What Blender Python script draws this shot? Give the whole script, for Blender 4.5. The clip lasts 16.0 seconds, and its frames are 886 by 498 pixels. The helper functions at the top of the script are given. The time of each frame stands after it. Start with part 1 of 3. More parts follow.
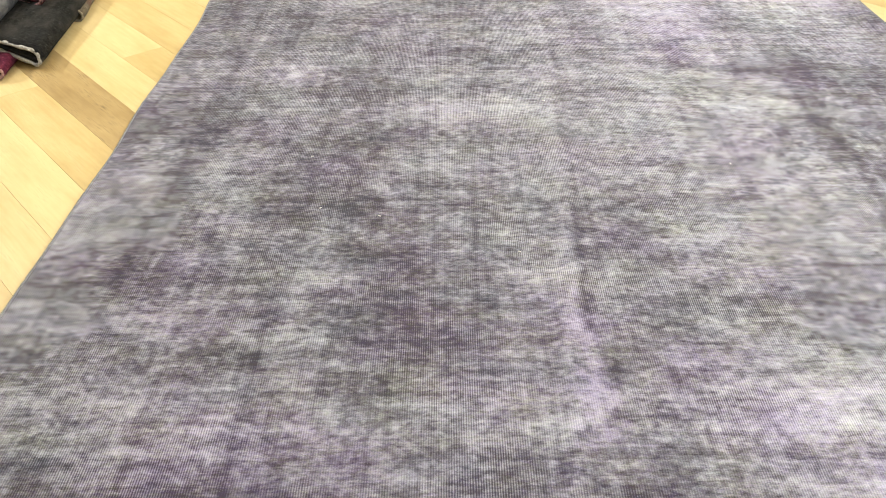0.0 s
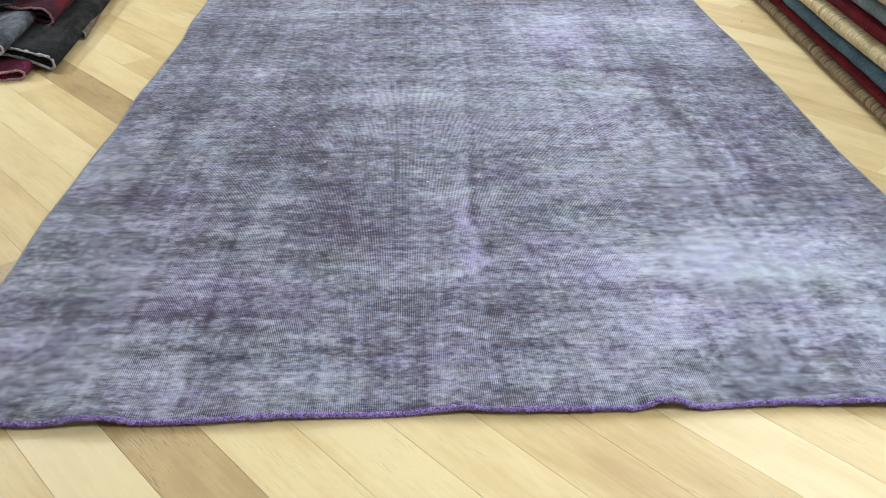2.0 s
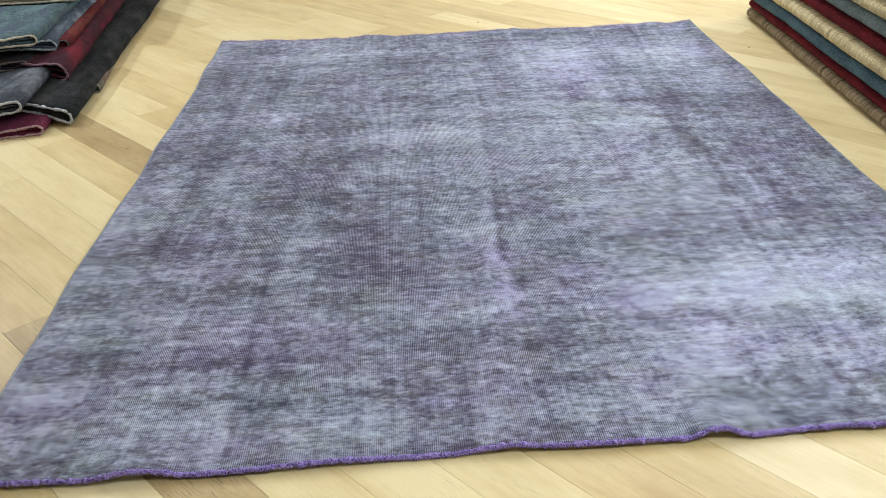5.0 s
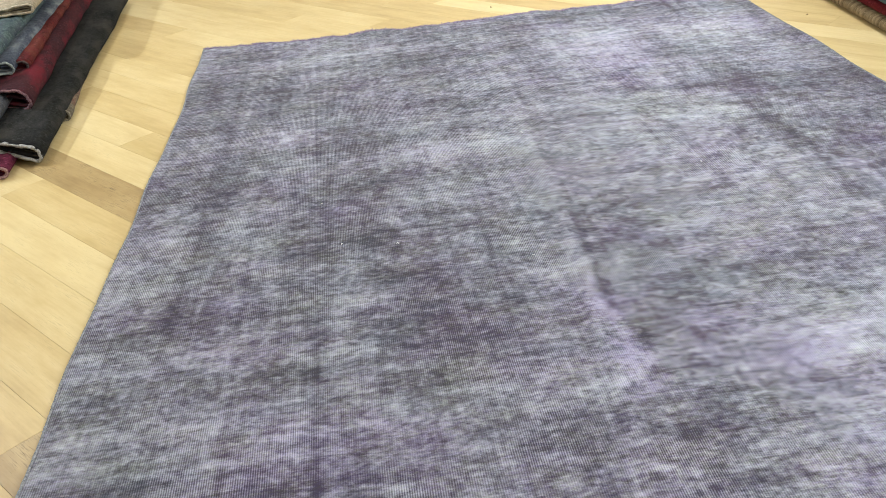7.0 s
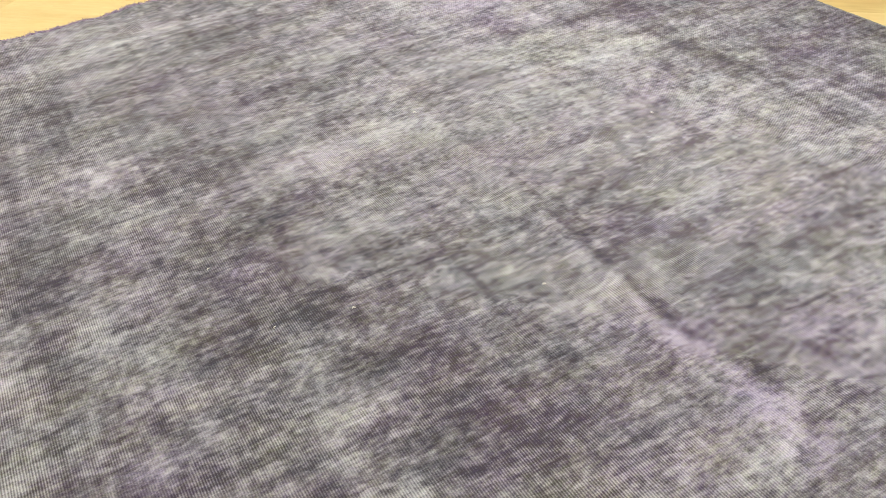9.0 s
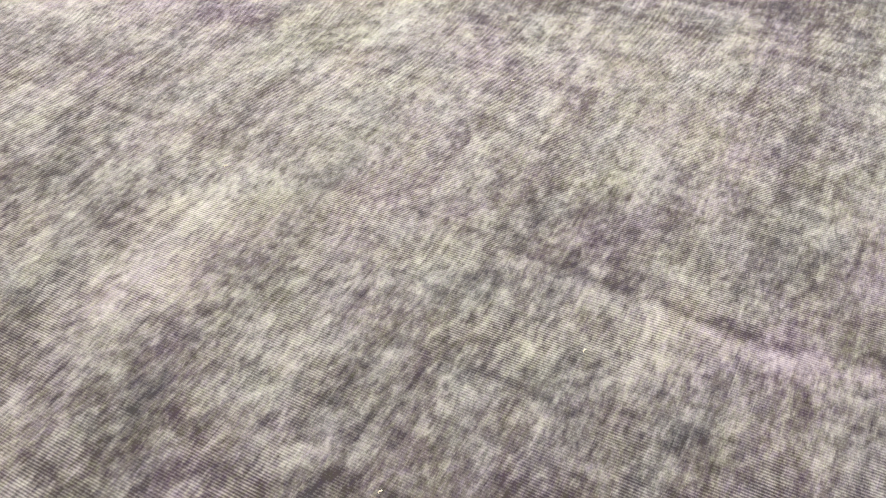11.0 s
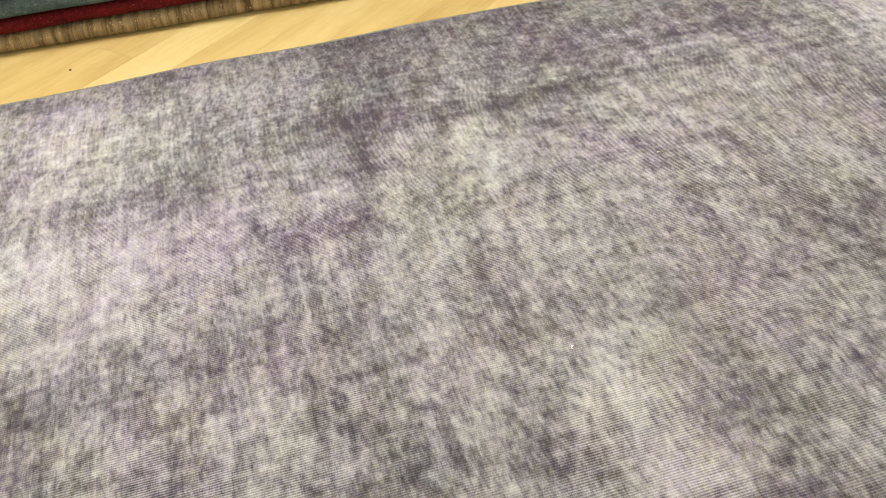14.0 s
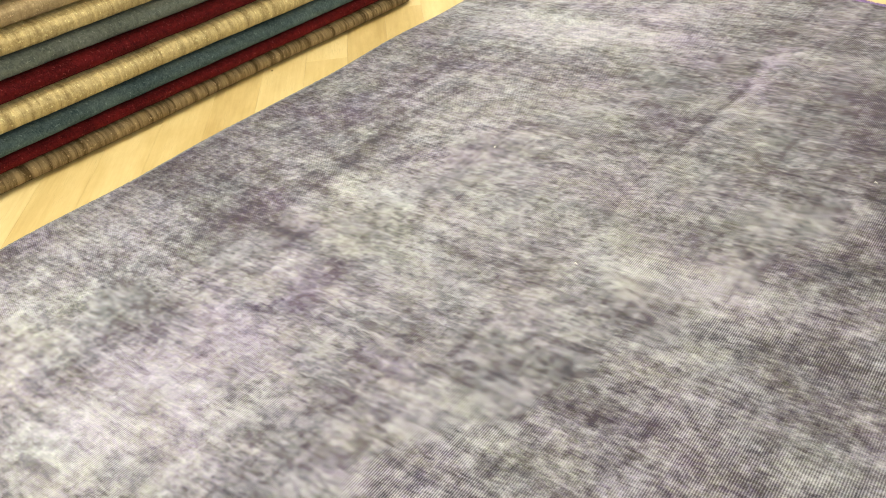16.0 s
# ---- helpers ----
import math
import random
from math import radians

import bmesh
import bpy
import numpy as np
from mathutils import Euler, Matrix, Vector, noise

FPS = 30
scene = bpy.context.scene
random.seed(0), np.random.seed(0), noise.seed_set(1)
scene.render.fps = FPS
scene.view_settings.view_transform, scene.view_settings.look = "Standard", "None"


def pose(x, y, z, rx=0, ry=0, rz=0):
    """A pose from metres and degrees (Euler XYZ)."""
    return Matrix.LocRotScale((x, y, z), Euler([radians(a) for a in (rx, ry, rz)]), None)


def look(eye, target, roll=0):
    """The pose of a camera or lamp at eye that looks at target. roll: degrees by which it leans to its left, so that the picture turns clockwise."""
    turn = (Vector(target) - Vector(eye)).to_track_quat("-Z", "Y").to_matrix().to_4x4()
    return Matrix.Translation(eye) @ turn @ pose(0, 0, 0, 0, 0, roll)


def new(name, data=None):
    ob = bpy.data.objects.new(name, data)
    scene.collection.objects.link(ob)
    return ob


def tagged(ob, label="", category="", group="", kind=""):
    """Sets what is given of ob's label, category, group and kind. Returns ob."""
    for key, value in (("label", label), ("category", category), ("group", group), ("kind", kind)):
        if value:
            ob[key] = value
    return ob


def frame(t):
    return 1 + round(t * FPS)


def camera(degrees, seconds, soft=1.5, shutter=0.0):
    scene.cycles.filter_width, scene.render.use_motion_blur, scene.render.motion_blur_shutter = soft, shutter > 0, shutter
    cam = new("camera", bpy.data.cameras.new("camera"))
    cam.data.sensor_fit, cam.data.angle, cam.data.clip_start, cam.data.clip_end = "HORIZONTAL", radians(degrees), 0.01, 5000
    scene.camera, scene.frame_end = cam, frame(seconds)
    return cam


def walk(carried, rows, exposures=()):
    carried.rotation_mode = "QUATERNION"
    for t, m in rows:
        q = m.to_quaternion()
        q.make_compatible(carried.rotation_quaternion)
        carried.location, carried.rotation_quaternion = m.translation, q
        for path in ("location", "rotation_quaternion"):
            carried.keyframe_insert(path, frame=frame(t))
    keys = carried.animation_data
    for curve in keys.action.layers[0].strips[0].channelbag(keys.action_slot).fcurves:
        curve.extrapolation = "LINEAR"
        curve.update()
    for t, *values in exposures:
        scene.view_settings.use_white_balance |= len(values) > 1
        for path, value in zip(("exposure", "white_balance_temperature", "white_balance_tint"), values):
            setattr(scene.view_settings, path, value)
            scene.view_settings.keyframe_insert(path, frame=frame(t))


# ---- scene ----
cam = camera(53.5, 16.0, 0.75)
PATH = [
    (0, (1.123, -0.702, 1.433), (1.111, 0.925, 0.27), -0.5),
    (0.5, (1.107, -1.043, 1.463), (1.093, 0.605, 0.33), -0.5),
    (1, (1.003, -1.364, 1.487), (0.992, 0.314, 0.398), -1.9),
    (1.5, (1.056, -1.536, 1.516), (1.1, 0.154, 0.448), -0.5),
    (2, (1.262, -1.674, 1.504), (1.329, 0.035, 0.467), 0.2),
    (2.5, (1.357, -1.759, 1.518), (1.402, -0.037, 0.502), -1.6),
    (3, (1.386, -1.769, 1.517), (1.41, -0.029, 0.532), -2.9),
    (3.5, (1.372, -1.771, 1.51), (1.385, -0.021, 0.542), -2.2),
    (3.7, (1.373, -1.77, 1.501), (1.375, -0.017, 0.539), -2.3),
    (5.8, (0.995, -1.512, 1.507), (1.102, 0.231, 0.532), -2.6),
    (6, (0.969, -1.458, 1.473), (1.068, 0.278, 0.484), -3.1),
    (6.5, (0.934, -1.196, 1.384), (1.012, 0.524, 0.367), -4.8),
    (7, (0.887, -0.984, 1.382), (1.011, 0.743, 0.381), -5.7),
    (7.5, (0.787, -0.785, 1.343), (0.989, 0.934, 0.339), -5.7),
    (8, (0.676, -0.531, 1.335), (1.063, 1.13, 0.291), -6.0),
    (8.2, (0.64, -0.438, 1.311), (1.08, 1.194, 0.243), -6.9),
    (10.3, (0.284, 0.543, 1.269), (1.381, 1.616, -0.014), -4.7),
    (10.5, (0.314, 0.626, 1.235), (1.466, 1.631, -0.055), -5.5),
    (11, (0.386, 0.94, 1.251), (1.58, 1.716, -0.153), -6.2),
    (11.5, (0.413, 1.134, 1.25), (1.632, 1.873, -0.153), -8.2),
    (12, (0.389, 1.469, 1.287), (1.749, 1.973, -0.09), -4.4),
    (12.5, (0.425, 1.777, 1.287), (1.837, 2.163, -0.076), -7.7),
    (13, (0.471, 2.162, 1.299), (1.934, 2.372, -0.048), -7.8),
    (13.5, (0.389, 2.449, 1.311), (1.883, 2.419, -0.018), -6.6),
    (14, (0.347, 2.688, 1.317), (1.841, 2.375, 0.025), -5.9),
    (14.5, (0.458, 2.987, 1.3), (1.905, 2.439, 0.033), -8.6),
    (15, (0.489, 3.27, 1.325), (1.852, 2.479, 0.093), -8.2),
    (15.5, (0.481, 3.592, 1.369), (1.705, 2.545, 0.184), -6.6),
    (16, (0.54, 3.882, 1.361), (1.598, 2.598, 0.25), -6.3),
]
EXPOSURES = [(0.0, 0.14, 6450, 11), (0.9, 0.0, 6350, 11), (1.3, -0.23, 5250, 12), (3.7, -0.3, 5250, 13), (5.8, -0.33, 5250, 11), (6.6, -0.17, 5750, 11), (7.5, -0.16, 5720, 10), (8.2, -0.16, 6050, 10), (10.3, 0.16, 7150, 9), (11.5, 0.12, 7150, 8), (12.0, 0.12, 7170, 8), (12.5, -0.17, 7200, 9), (13.3, -0.3, 7300, 10), (14.5, 0.01, 7050, 8), (16.0, 0.04, 7000, 7)]
walk(cam, [(t, look(eye, target, roll)) for t, eye, target, roll in PATH], EXPOSURES)


# ---- world, lights, exposure ----
world = bpy.data.worlds.new("world")
scene.world = world
world.use_nodes = True
world.node_tree.nodes["Background"].inputs[0].default_value = (0.9, 0.95, 1.0, 1)
world.node_tree.nodes["Background"].inputs[1].default_value = 0.1


def area_lamp(name, at, target, size, watts, colour=(1, 1, 1)):
    data = bpy.data.lights.new(name, "AREA")
    data.shape, data.size, data.energy, data.color = "SQUARE", size, watts, colour
    ob = new(name, data)
    ob.matrix_world = look(at, target)
    return ob


for lx, rows in ((1.2, (34, 10, 12)), (3.4, (62, 50, 96)), (5.6, (74, 76, 130))):
    for ly, watts in zip((-1.2, 2.0, 5.2), rows):
        area_lamp("ceiling_panel_light", (lx, ly, 3.13), (lx, ly + 0.001, 0), 0.6, watts, (1.0, 0.98, 0.95))
area_lamp("spot_light", (-4.0, 3.5, 2.75), (-0.3, 2.9, 0), 0.11, 142, (1.0, 0.97, 0.92))
area_lamp("spot_light", (-2.1, 3.8, 3.05), (-0.3, 2.9, 0), 0.11, 46, (1.0, 0.97, 0.92))


# ---- materials ----
class Mat:
    def __init__(self, name, roughness=0.8):
        self.m = bpy.data.materials.new(name)
        self.m.use_nodes = True
        self.t = self.m.node_tree
        self.b = self.t.nodes["Principled BSDF"]
        self.b.inputs["Roughness"].default_value = roughness
        self.coord = self.n("ShaderNodeTexCoord").outputs["Object"]

    def n(self, kind, operation=None):
        node = self.t.nodes.new(kind)
        if operation:
            node.operation = operation
        return node

    def link(self, a, b):
        if isinstance(a, (int, float)):
            b.default_value = a
        elif isinstance(a, tuple):
            b.default_value = (*a, 1)[: len(b.default_value)] if len(a) == 3 else a
        else:
            self.t.links.new(a, b)

    def scaled(self, sx, sy, sz=1.0, turn=0.0, source=None):
        node = self.n("ShaderNodeMapping")
        self.link(source or self.coord, node.inputs["Vector"])
        node.inputs["Scale"].default_value = (sx, sy, sz)
        node.inputs["Rotation"].default_value = (0, 0, turn)
        return node.outputs[0]

    def noise(self, vec, scale=1.0, detail=3.0, rough=0.55):
        node = self.n("ShaderNodeTexNoise")
        self.link(vec, node.inputs["Vector"])
        node.inputs["Scale"].default_value, node.inputs["Detail"].default_value = scale, detail
        node.inputs["Roughness"].default_value = rough
        return node.outputs["Fac"]

    def math(self, op, a, b=0.0, c=0.0):
        node = self.n("ShaderNodeMath", operation=op)
        for value, socket in zip((a, b, c), node.inputs):
            self.link(value, socket)
        return node.outputs[0]

    def ramp(self, fac, stops):
        node = self.n("ShaderNodeValToRGB")
        ramp = node.color_ramp
        while len(ramp.elements) < len(stops):
            ramp.elements.new(0.5)
        for element, (at, colour) in zip(ramp.elements, stops):
            element.position, element.color = at, (*colour, 1)
        self.link(fac, node.inputs[0])
        return node.outputs[0]

    def mix(self, fac, a, b, blend="MIX"):
        node = self.n("ShaderNodeMix")
        node.data_type, node.blend_type = "RGBA", blend
        self.link(fac, node.inputs[0])
        self.link(a, node.inputs[6])
        self.link(b, node.inputs[7])
        return node.outputs[2]

    def done(self, colour, height=None, depth=0.002, strength=0.5):
        self.link(colour, self.b.inputs["Base Color"])
        if height is not None:
            bump = self.n("ShaderNodeBump")
            bump.inputs["Strength"].default_value, bump.inputs["Distance"].default_value = strength, depth
            self.link(height, bump.inputs["Height"])
            self.link(bump.outputs[0], self.b.inputs["Normal"])
        return self.m


def rug_material():
    """Worn overdyed pile: streaks along the weft, fine ribs along the warp, dye zones from the 'dye' attribute."""
    m = Mat("overdyed_pile", 0.95)
    dye = m.n("ShaderNodeSeparateColor")
    zones = m.n("ShaderNodeAttribute")
    zones.attribute_name = "dye"
    m.link(zones.outputs["Color"], dye.inputs[0])
    light, violet, yellow = (m.math("SUBTRACT", dye.outputs[k], 0.5) for k in range(3))
    island = m.noise(m.scaled(4.6, 6.0), 1, 6, 0.66)
    clump = m.noise(m.scaled(16, 20), 1, 5, 0.66)
    blot = m.noise(m.scaled(46, 58), 1, 4, 0.62)
    dash = m.noise(m.scaled(32, 95), 1, 4, 0.66)
    speckle = m.noise(m.scaled(85, 135), 1, 3, 0.65)
    weft = m.noise(m.scaled(0.8, 32), 1, 5, 0.7)
    warp = m.noise(m.scaled(52, 0.7), 1, 5, 0.7)
    fine = m.noise(m.scaled(260, 420), 1, 2, 0.6)
    xyz = m.n("ShaderNodeSeparateXYZ")
    m.link(m.coord, xyz.inputs[0])
    wobble = m.math("ADD", m.math("MULTIPLY", m.noise(m.scaled(1.5, 1.0), 1, 2), 5.0), m.math("MULTIPLY", m.noise(m.scaled(70, 14), 1, 2), 3.2))
    rib = m.math("SINE", m.math("ADD", m.math("MULTIPLY", xyz.outputs[0], 2 * math.pi / 0.0054), wobble))

    def about(total, *terms):
        for term, amount in terms:
            total = m.math("ADD", total, m.math("MULTIPLY", m.math("SUBTRACT", term, 0.5), amount))
        return total

    def clamped(term, low, gain):
        out = m.math("MULTIPLY", m.math("SUBTRACT", term, low), gain)
        out.node.use_clamp = True
        return out

    # how much dark pile is left, then the short weft dashes and tufts that it leaves on the pale ground
    density = about(m.math("SUBTRACT", 0.94, m.math("MULTIPLY", light, 2.7)), (island, 0.75), (clump, 0.7), (weft, -1.2), (warp, -0.8))
    broken = about(dash, (blot, 0.75), (speckle, 0.45))
    cover = clamped(m.math("ADD", broken, m.math("MULTIPLY", density, 0.24)), 0.62, 3.2)
    bare = clamped(m.noise(m.scaled(2.6, 3.6, 1, 0.4), 1, 3, 0.6), 0.42, 5.0)
    value = m.math("SUBTRACT", m.math("SUBTRACT", 0.82, m.math("MULTIPLY", density, 0.36)), m.math("MULTIPLY", cover, 0.155))
    value = about(value, (clump, -0.30), (blot, -0.29), (dash, -0.30), (fine, 0.42), (speckle, 0.34))
    # rubbed patches a hand wide, with ragged edges
    patch = clamped(m.noise(m.scaled(8.5, 11.0), 1, 7, 0.68), 0.40, 5.0)
    scrap = clamped(m.noise(m.scaled(21, 30, 1, 0.1), 1, 6, 0.66), 0.42, 6.0)
    value = about(value, (patch, 0.17), (scrap, 0.17))
    # single dark tufts, and thin wavering weft ridges
    value = m.math("SUBTRACT", value, m.math("MULTIPLY", clamped(m.noise(m.scaled(42, 68), 1, 3, 0.6), 0.57, 5.0), 0.15))
    value = m.math("SUBTRACT", value, m.math("MULTIPLY", clamped(m.noise(m.scaled(5.5, 95), 1, 4, 0.62), 0.575, 7.0), 0.12))
    value = m.math("ADD", value, m.math("MULTIPLY", clamped(m.noise(m.scaled(8.0, 130, 1, 0.03), 1, 3, 0.6), 0.60, 8.0), 0.10))
    value = m.math("ADD", value, m.math("MULTIPLY", rib, m.math("ADD", 0.05, m.math("MULTIPLY", bare, 0.145))))
    shade = m.ramp(value, ((0.05, (0, 0, 0)), (0.34, (0.16, 0.16, 0.16)), (0.62, (0.44, 0.44, 0.44)), (1.0, (0.85, 0.85, 0.85))))
    hue = m.noise(m.scaled(2.4, 3.4), 1, 6, 0.7)
    hue2 = m.noise(m.scaled(6.0, 9.0, 1, 0.5), 1, 6, 0.7)
    cool = m.math("ADD", m.math("MULTIPLY", violet, 0.65), m.math("ADD", m.math("MULTIPLY", hue, 1.6), -0.33))
    warm = m.math("ADD", m.math("MULTIPLY", yellow, 0.5), m.math("ADD", m.math("MULTIPLY", hue2, 1.9), -0.47))
    thread = m.noise(m.scaled(50, 120), 1, 3, 0.7)
    cool, warm = about(cool, (thread, 1.15)), about(warm, (thread, -1.3), (m.noise(m.scaled(45, 70), 1, 3, 0.6), 0.7))
    pale = m.mix(0.5, m.ramp(cool, ((0.25, (0.54, 0.63, 0.655)), (0.55, (0.57, 0.59, 0.675)), (0.85, (0.55, 0.51, 0.75)))),
                 m.ramp(warm, ((0.2, (0.56, 0.56, 0.72)), (0.55, (0.58, 0.595, 0.665)), (0.9, (0.605, 0.615, 0.575)))))
    deep = m.mix(0.5, m.ramp(cool, ((0.2, (0.036, 0.046, 0.050)), (0.5, (0.044, 0.041, 0.060)), (0.85, (0.054, 0.030, 0.086)))),
                 m.ramp(warm, ((0.2, (0.036, 0.038, 0.060)), (0.55, (0.052, 0.040, 0.054)), (0.9, (0.060, 0.052, 0.036)))))
    col = m.mix(shade, deep, pale)
    height = m.math("ADD", m.math("MULTIPLY", rib, 0.15), m.math("ADD", fine, m.math("MULTIPLY", dash, 1.6)))
    m.b.inputs["Sheen Weight"].default_value = 0.08
    m.b.inputs["Specular IOR Level"].default_value = 0.15
    return m.done(col, height, 0.0015, 0.5)


def cloth_material(name, dark, pale, accent=None, band=0.0):
    """Folded rug pile: weave grain, worn patches and, where given, an accent dye or cross bands."""
    m = Mat(name, 0.95)
    grain = m.noise(m.coord, 190, 2, 0.6)
    patch = m.noise(m.scaled(7, 4, 7), 1, 4, 0.65)
    speck = m.noise(m.coord, 60, 3, 0.65)
    value = m.math("ADD", m.math("MULTIPLY", patch, 0.42), m.math("ADD", m.math("MULTIPLY", grain, 0.26), m.math("MULTIPLY", speck, 0.32)))
    if band:
        bands = m.noise(m.scaled(3, 34, 3), 1, 4, 0.68)
        value = m.math("ADD", m.math("MULTIPLY", value, 1 - band), m.math("MULTIPLY", bands, band))
    col = m.ramp(value, ((0.41, dark), (0.59, pale)))
    m.b.inputs["Specular IOR Level"].default_value = 0.12
    if accent:
        spot = m.noise(m.scaled(5, 2.5, 5), 1, 4, 0.7)
        col = m.mix(m.ramp(spot, ((0.48, (0, 0, 0)), (0.62, (1, 1, 1)))), col, accent)
    fleck = m.ramp(m.noise(m.scaled(70, 110, 90), 1, 3, 0.6), ((0.60, (0, 0, 0)), (0.70, (0.7, 0.7, 0.7))))
    col = m.mix(fleck, col, tuple(min(0.8, c * 1.5 + 0.03) for c in pale))
    return m.done(col, m.math("ADD", grain, speck), 0.003, 0.7)


def fibre_material(name, dark, pale, scale=140):
    m = Mat(name, 0.95)
    fluff = m.noise(m.coord, scale, 3, 0.7)
    m.b.inputs["Specular IOR Level"].default_value = 0.1
    return m.done(m.ramp(fluff, ((0.35, dark), (0.65, pale))), fluff, 0.004, 0.9)


def wood_material(name, dark, middle, pale, knotty=0.3):
    """Laminate plank: long grain, clouds, small dark pores and, where knotty, brown figure."""
    m = Mat(name, 0.42)
    info = m.n("ShaderNodeObjectInfo")
    shift = m.n("ShaderNodeVectorMath", operation="ADD")
    m.link(m.coord, shift.inputs[0])
    jump = m.n("ShaderNodeCombineXYZ")
    m.link(m.math("MULTIPLY", info.outputs["Random"], 37.0), jump.inputs[0])
    m.link(m.math("MULTIPLY", info.outputs["Random"], 91.0), jump.inputs[1])
    m.link(jump.outputs[0], shift.inputs[1])
    at = shift.outputs[0]
    grain = m.noise(m.scaled(3.0, 75, 1, 0, at), 1, 4, 0.6)
    cloud = m.noise(m.scaled(1.6, 7.0, 1, 0, at), 1, 3, 0.55)
    knots = m.noise(m.scaled(5.0, 16, 1, 0, at), 1, 4, 0.62)
    pores = m.noise(m.scaled(22, 260, 1, 0, at), 1, 3, 0.6)
    value = m.math("ADD", m.math("MULTIPLY", grain, 0.20), m.math("ADD", m.math("MULTIPLY", cloud, 0.49), m.math("MULTIPLY", knots, 0.38)))
    tone = m.math("MULTIPLY", m.math("SUBTRACT", info.outputs["Random"], 0.5), 0.24)
    col = m.ramp(m.math("ADD", value, tone), ((0.30, dark), (0.48, middle), (0.68, pale)))
    figure = m.math("MULTIPLY", m.math("SUBTRACT", m.math("ADD", m.math("MULTIPLY", pores, 0.55), m.math("MULTIPLY", knots, 0.45)), 0.54), 6.0)
    figure.node.use_clamp = True
    col = m.mix(m.math("MULTIPLY", figure, knotty), col, tuple(c * 0.45 for c in dark))
    m.b.inputs["Specular IOR Level"].default_value = 0.35
    return m.done(col, grain, 0.0004, 0.15)


def plain_material(name, colour, roughness, scale=3.0, vary=0.06):
    m = Mat(name, roughness)
    n = m.noise(m.coord, scale, 5, 0.6)
    lo, hi = (tuple(min(1, c * k) for c in colour) for k in (1 - vary, 1 + vary))
    return m.done(m.ramp(n, ((0.35, lo), (0.65, hi))), m.noise(m.coord, scale * 40, 3), 0.001, 0.2)


RUG = rug_material()
BINDING = fibre_material("violet_binding", (0.05, 0.02, 0.13), (0.47, 0.37, 0.74), 230)
FADED = fibre_material("faded_violet_binding", (0.14, 0.10, 0.18), (0.40, 0.35, 0.46))
SELVEDGE = fibre_material("grey_selvedge", (0.15, 0.16, 0.17), (0.34, 0.36, 0.37))
WOOD = wood_material("pale_oak_laminate", (0.47, 0.34, 0.14), (0.59, 0.46, 0.205), (0.70, 0.58, 0.295))
BROWN_WOOD = wood_material("brown_oak_laminate", (0.26, 0.175, 0.065), (0.40, 0.29, 0.125), (0.52, 0.40, 0.19), 0.9)
TAN_WOOD = wood_material("tan_oak_laminate", (0.43, 0.315, 0.12), (0.53, 0.405, 0.17), (0.63, 0.50, 0.235), 0.5)
CREAM_WOOD = wood_material("cream_oak_laminate", (0.60, 0.48, 0.23), (0.67, 0.555, 0.29), (0.73, 0.62, 0.35), 0.1)
JOINT = plain_material("joint_brown", (0.58, 0.45, 0.21), 0.8)
PLASTER = plain_material("white_plaster", (0.74, 0.72, 0.68), 0.9)


# ---- helpers for meshes ----
def mesh_object(name, verts, faces, material, parent=None, smooth=True, label=""):
    me = bpy.data.meshes.new(name)
    me.from_pydata(verts, [], faces)
    me.materials.append(material)
    if smooth:
        me.shade_smooth()
    ob = new(name, me)
    if parent:
        ob.parent = parent
    return tagged(ob, label)


def empty(name, x, y, z=0.0, turn=0.0):
    ob = new(name)
    ob.empty_display_size = 0.1
    ob.matrix_world = pose(x, y, z, 0, 0, turn)
    return ob


def tube(points, radii, sides=8, flat=1.0):
    """Verts and faces of a closed tube along points."""
    verts, faces = [], []
    count = len(points)
    for i, p in enumerate(points):
        ahead = (points[min(i + 1, count - 1)] - points[max(i - 1, 0)]).normalized()
        side = ahead.cross(Vector((0, 0, 1)))
        side = side.normalized() if side.length > 1e-4 else Vector((1, 0, 0))
        up = side.cross(ahead)
        for k in range(sides):
            a = 2 * math.pi * k / sides
            r = radii[i] * (1 + 0.25 * noise.noise(Vector((i * 0.7, k * 1.3, radii[0] * 900))))
            verts.append(p + side * (r * math.cos(a)) + up * (r * flat * math.sin(a)))
    for i in range(count - 1):
        for k in range(sides):
            a, b = i * sides + k, i * sides + (k + 1) % sides
            faces.append((a, b, b + sides, a + sides))
    faces.append(tuple(range(sides))[::-1])
    faces.append(tuple(range((count - 1) * sides, count * sides)))
    return verts, faces


def box(name, x0, x1, y0, y1, z0, z1, material, parent=None):
    v = [(x, y, z) for x in (x0, x1) for y in (y0, y1) for z in (z0, z1)]
    f = [(0, 1, 3, 2), (4, 6, 7, 5), (0, 4, 5, 1), (2, 3, 7, 6), (0, 2, 6, 4), (1, 5, 7, 3)]
    return mesh_object(name, v, f, material, parent, smooth=False)


# ---- room shell ----
X0, X1, Y0, Y1, CEILING = -4.5, 7.5, -4.5, 9.0, 3.2
floor = tagged(box("floor", X0, X1, Y0, Y1, -0.10, -0.003, JOINT), "pale oak laminate floor laid diagonally", "floor", kind="structure")
tagged(box("wall_west", X0 - 0.15, X0, Y0, Y1, -0.1, CEILING, PLASTER), "white plastered shop wall", "wall", kind="structure")
tagged(box("wall_east", X1, X1 + 0.15, Y0, Y1, -0.1, CEILING, PLASTER), "white plastered shop wall", "wall", kind="structure")
tagged(box("wall_south", X0 - 0.15, X1 + 0.15, Y0 - 0.15, Y0, -0.1, CEILING, PLASTER), "white plastered shop wall", "wall", kind="structure")
